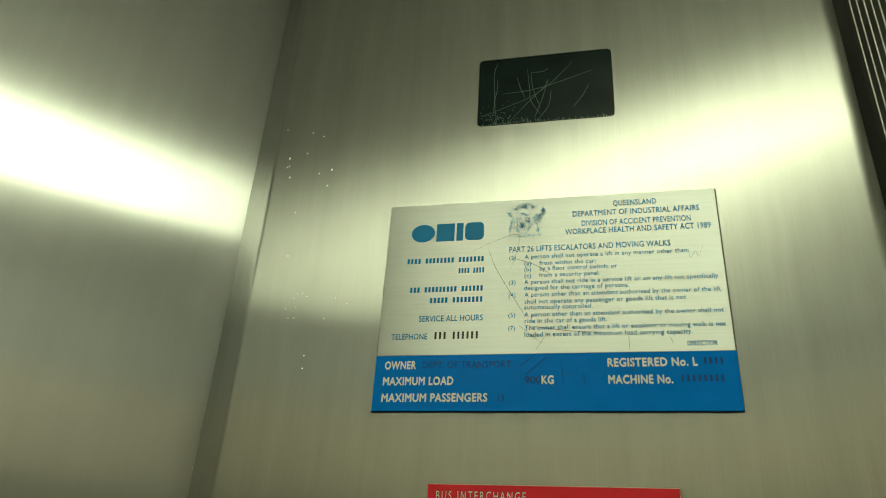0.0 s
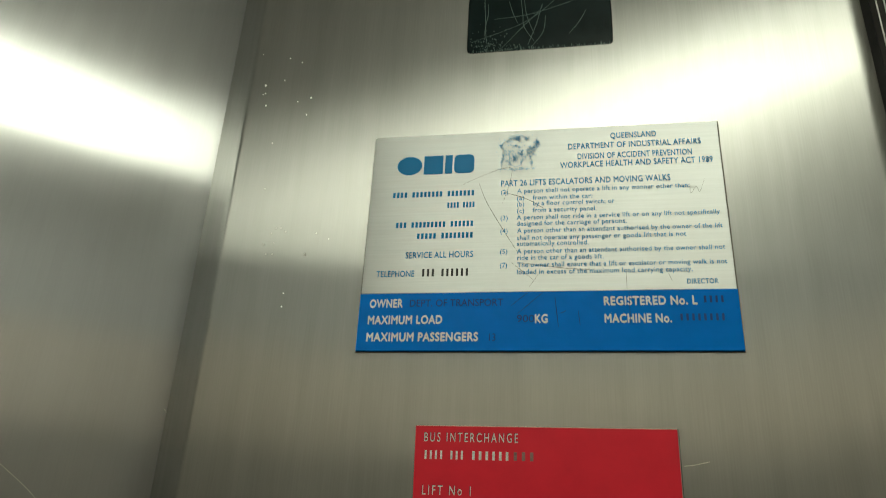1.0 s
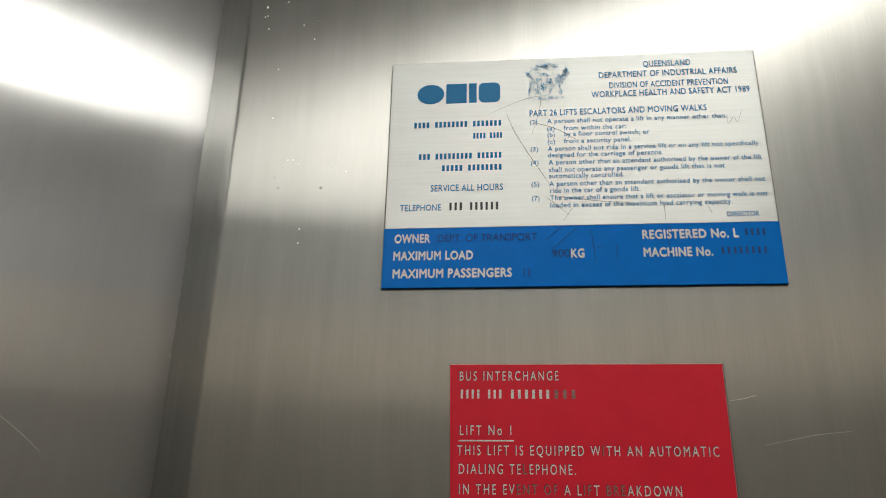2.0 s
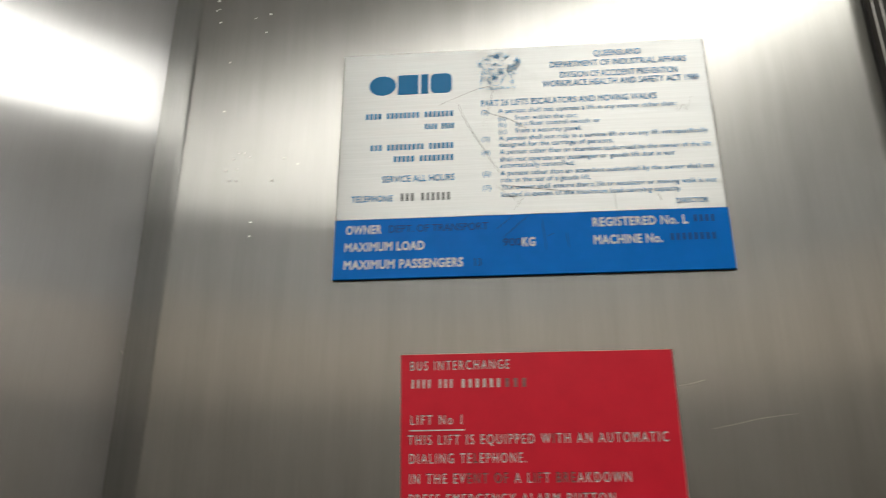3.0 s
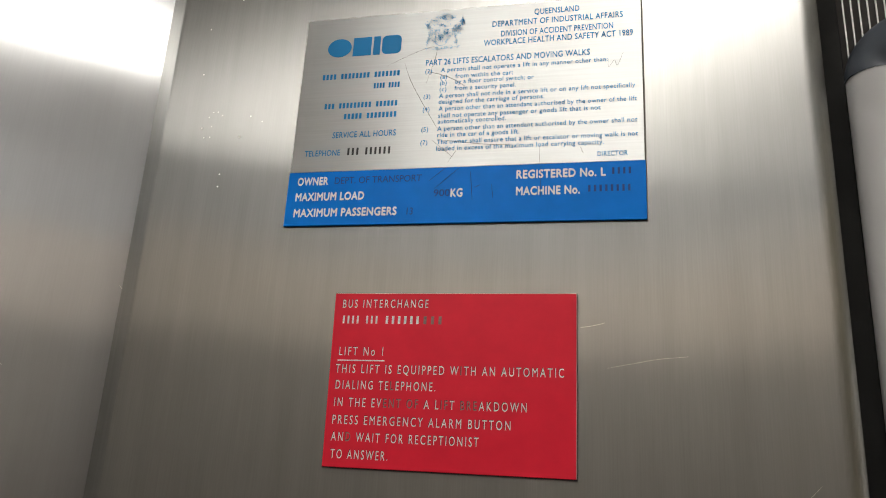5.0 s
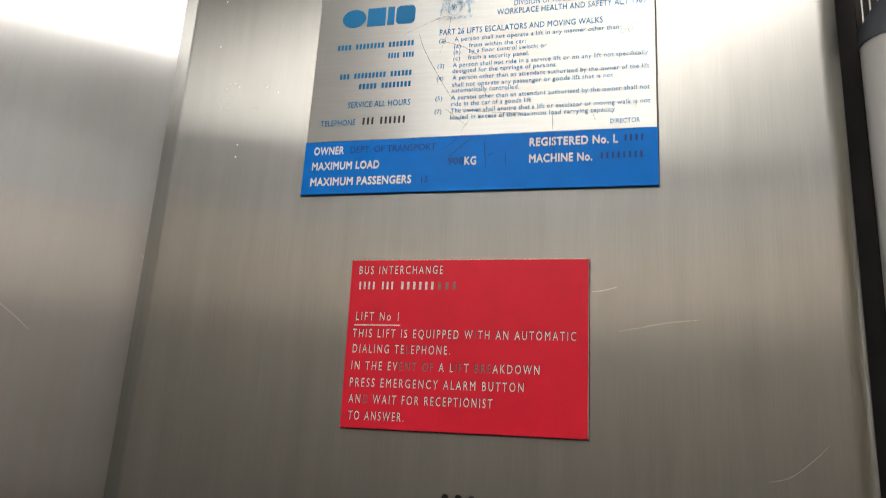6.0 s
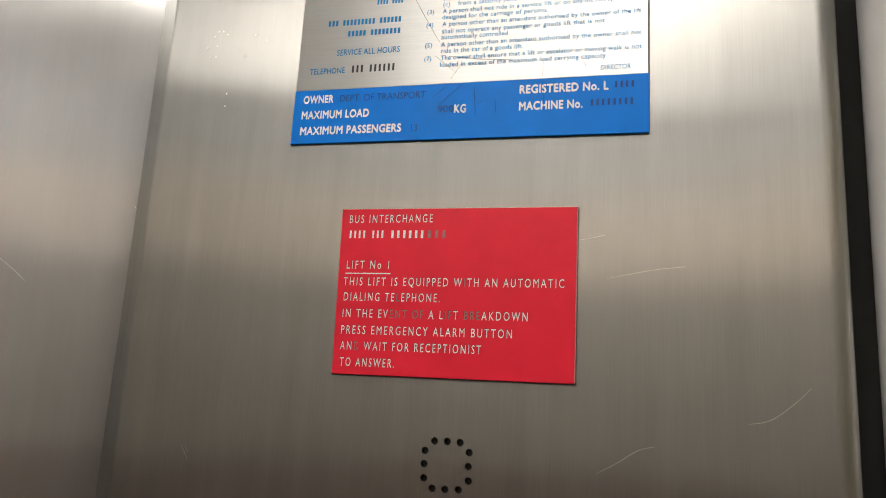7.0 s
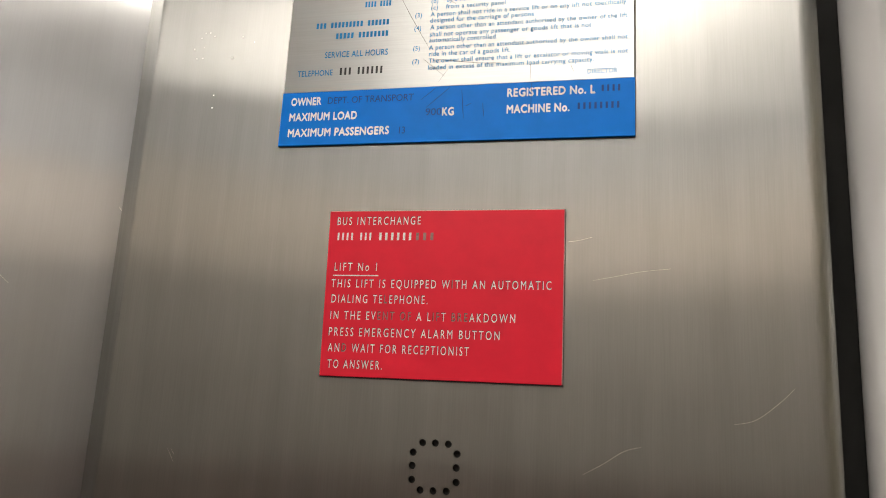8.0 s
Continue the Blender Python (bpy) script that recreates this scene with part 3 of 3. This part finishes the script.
# ---- red engraved notice ----
notice = thing("red_notice", "red engraved plastic emergency notice, lettering partly worn", "sign plate")
YR = -0.0024
part("backing", prism([(0.0452, 1.6512), (0.2066, 1.6514), (0.2066, 1.5380), (0.0466, 1.5375)], -0.0012, 0, 0.0), BLACK_INK, notice, "dark core layer")
part("cut_edge", stroke([(0.20585, 1.5392), (0.20585, 1.6508)], 0.0005, -0.00122, False), PALE_EDGE, notice, "pale cut edge")
part("cut_edge", stroke([(0.0456, 1.65105), (0.2056, 1.65125)], 0.0004, -0.00122, False), PALE_EDGE, notice, "pale cut edge")
part("red_face", prism([(0.0450, 1.6508), (0.2056, 1.6510), (0.2056, 1.5390), (0.0468, 1.5384)], YR, -0.0010, 0.0003), RED, notice)
YE = YR - 0.0003
for body, x0, x1, z, worn in (("BUS INTERCHANGE", 0.0510, 0.1101, 1.6439, ()), ("LIFT No 1", 0.0515, 0.0816, 1.6119, ()),
                              ("THIS LIFT IS EQUIPPED WITH AN AUTOMATIC", 0.0501, 0.1983, 1.6007, (23,)), ("DIALING TELEPHONE.", 0.0511, 0.1180, 1.5901, (10,)),
                              ("IN THE EVENT OF A LIFT BREAKDOWN", 0.0513, 0.1759, 1.5791, (9, 10, 11, 13, 14, 19, 20, 23, 24, 25)), ("PRESS EMERGENCY ALARM BUTTON", 0.0512, 0.1663, 1.5680, ()),
                              ("AND WAIT FOR RECEPTIONIST", 0.0514, 0.1469, 1.5574, (2,)), ("TO ANSWER.", 0.0520, 0.0898, 1.5466, ())):
    cut = lettering("engraved_text", body, x0, x1, z, 0.0055, YE, (ENGRAVED, WORN), notice, 0.0, worn, 0.004, 1.4)
    # flat dark copy, offset up and left, painted as the engraving's shadow
    lettering("painted_cut_shade", body, x0 - 0.0003, x1 - 0.0003, z + 0.0003, 0.0055, YE + 0.0001, (CUT_SHADE, CUT_SHADE), cut, 0.0, (), 0.004, 1.4)
bars("text_bar", (4, 3), 0.0508, 0.077, 1.633, 0.0052, YE, ENGRAVED, notice, 0.4)
bars("text_bar", (6,), 0.0805, 0.1055, 1.633, 0.0052, YE, ENGRAVED, notice, 0.4)
bars("text_bar", (3,), 0.106, 0.121, 1.633, 0.0052, YE, WORN, notice, 0.4)
part("underline", stroke([(0.0508, 1.6058), (0.083, 1.606)], 0.0008, YE, False), ENGRAVED, notice)

# ---- framed pin board on the side wall ----
frame_top, frame_left, rail_w, rail_h = 1.840, -0.002, 0.0365, 0.022
FW, FH = 0.62, 0.90
board = thing("notice_board", "beige notice board in satin aluminium frame with grey corners", "notice board", SIDE)


def rail_profile(n=14):
    """Across the rail: outer edge 0, inner edge rail_w; height towards the room."""
    return [(rail_w * i / n, rail_h * (0.25 + 0.75 * math.sqrt(1 - 0.97 * (2 * i / n - 1) ** 2))) for i in range(n + 1)]


def rail(length):
    """A rail along +z from 0, outer edge at x = 0."""
    bm = bmesh.new()
    line = [(0, 0.001)] + rail_profile() + [(rail_w, 0.001)]
    lo = [bm.verts.new((a, -b, 0)) for a, b in line]
    hi = [bm.verts.new((a, -b, length)) for a, b in line]
    for i in range(len(line) - 1):
        bm.faces.new((lo[i], lo[i + 1], hi[i + 1], hi[i]))
    bm.faces.new(lo[::-1])
    bm.faces.new(hi)
    bmesh.ops.recalc_face_normals(bm, faces=bm.faces[:])
    return bm


def corner_plug():
    """A quarter turn of the rail's profile, hub at the origin, outward to -x and +z."""
    bm = bmesh.new()
    line = [(0, 0.001)] + [(a, b + 0.0006) for a, b in rail_profile()] + [(rail_w, 0.001)]
    rings = []
    for k in range(13):
        a = radians(90 * k / 12)
        rings.append([bm.verts.new((-(rail_w + 0.0004 - x) * math.cos(a), -h, (rail_w + 0.0004 - x) * math.sin(a))) for x, h in line])
    for p, q in zip(rings, rings[1:]):
        for i in range(len(line) - 1):
            bm.faces.new((p[i], p[i + 1], q[i + 1], q[i]))
    bmesh.ops.remove_doubles(bm, verts=bm.verts[:], dist=1e-6)
    bmesh.ops.recalc_face_normals(bm, faces=bm.faces[:])
    return bm


zt, zb, xl, xr = frame_top - rail_w, frame_top - FH + rail_w, frame_left + rail_w, frame_left + FW - rail_w
for m, length in ((pose(frame_left, 0, zb), zt - zb), (pose(xl, 0, frame_top, 0, 90, 0), xr - xl),
                  (pose(frame_left + FW, 0, zt, 0, 180, 0), zt - zb), (pose(xr, 0, frame_top - FH, 0, -90, 0), xr - xl)):
    ob = part("rail", rail(length), RAIL, board, "", True)
    ob.matrix_local = m
for m in (pose(xl, 0, zt), pose(xr, 0, zt, 0, 90, 0), pose(xr, 0, zb, 0, 180, 0), pose(xl, 0, zb, 0, -90, 0)):
    ob = part("corner_cap", corner_plug(), PLUG, board, "dark grey plastic corner cap", True)
    ob.matrix_local = m
part("pin_board", box(xl - 0.004, xr + 0.004, -0.006, -0.002, zb - 0.004, zt + 0.004), BOARD, board, "plain beige board")


def screw_head():
    bm = bmesh.new()
    prof = [(0.0046, 0.0), (0.0046, 0.0008), (0.0042, 0.0018), (0.0032, 0.0026), (0.0018, 0.0031), (0.0006, 0.0032)]
    rings = [[bm.verts.new((r * math.cos(a), -h, r * math.sin(a))) for a in [2 * math.pi * k / 20 for k in range(20)]] for r, h in prof]
    for p, q in zip(rings, rings[1:]):
        for k in range(20):
            bm.faces.new((p[k], p[(k + 1) % 20], q[(k + 1) % 20], q[k]))
    bm.faces.new(rings[-1])
    bmesh.ops.recalc_face_normals(bm, faces=bm.faces[:])
    return bm


for x, z in ((frame_left + rail_w * 0.78, 1.593), (frame_left + rail_w * 0.78, 1.180), (frame_left + FW - rail_w * 0.78, 1.593), (frame_left + FW - rail_w * 0.78, 1.180)):
    s = part("screw", screw_head(), SCREW, board, "steel cross-head screw", True)
    s.location = (x, -0.0188, z)
    for turn in (20, 110):
        slot = part("screw_slot", box(-0.0021, 0.0021, -0.0036, -0.0026, -0.0004, 0.0004), DARK, s)
        slot.rotation_euler = (0, radians(turn), 0)

# ---- no smoking sign on the door ----
sign = thing("no_smoking_sign", "white no smoking sign with red ring on the lift door", "sign", DOOR @ pose(-0.58, 0.014, 1.60))
part("sheet", prism(rounded(0, 0.115, -0.04, 0.13, 0.003), -0.0012, 0, 0.0002), SIGN_WHITE, sign)
for x0, x1, z0, z1 in ((0.004, 0.111, 0.1245, 0.126), (0.004, 0.0052, -0.034, 0.1243), (0.1098, 0.111, -0.034, 0.1243)):
    part("border_line", box(x0, x1, -0.0016, -0.0013, z0, z1), BLACK_INK, sign)
ring = bmesh.new()
cx, cz = 0.0575, 0.07
outer = [ring.verts.new((cx + 0.047 * math.cos(a), -0.0018, cz + 0.047 * math.sin(a))) for a in [2 * math.pi * k / 48 for k in range(48)]]
inner = [ring.verts.new((cx + 0.039 * math.cos(a), -0.0018, cz + 0.039 * math.sin(a))) for a in [2 * math.pi * k / 48 for k in range(48)]]
for k in range(48):
    ring.faces.new((outer[k], outer[(k + 1) % 48], inner[(k + 1) % 48], inner[k]))
part("red_ring", ring, SIGN_RED, sign)
part("red_slash", stroke([(cx - 0.0283, cz + 0.0283), (cx + 0.0283, cz - 0.0283)], 0.0075, -0.0019, False), SIGN_RED, sign)
part("cigarette", box(cx - 0.028, cx + 0.022, -0.0016, -0.0013, cz - 0.008, cz - 0.001), BLACK_INK, sign)
part("smoke_curl", stroke([(cx + 0.024, cz + 0.001), (cx + 0.022, cz + 0.010), (cx + 0.006, cz + 0.014), (cx + 0.004, cz + 0.022), (cx + 0.012, cz + 0.026)], 0.003, -0.0016, False), BLACK_INK, sign)
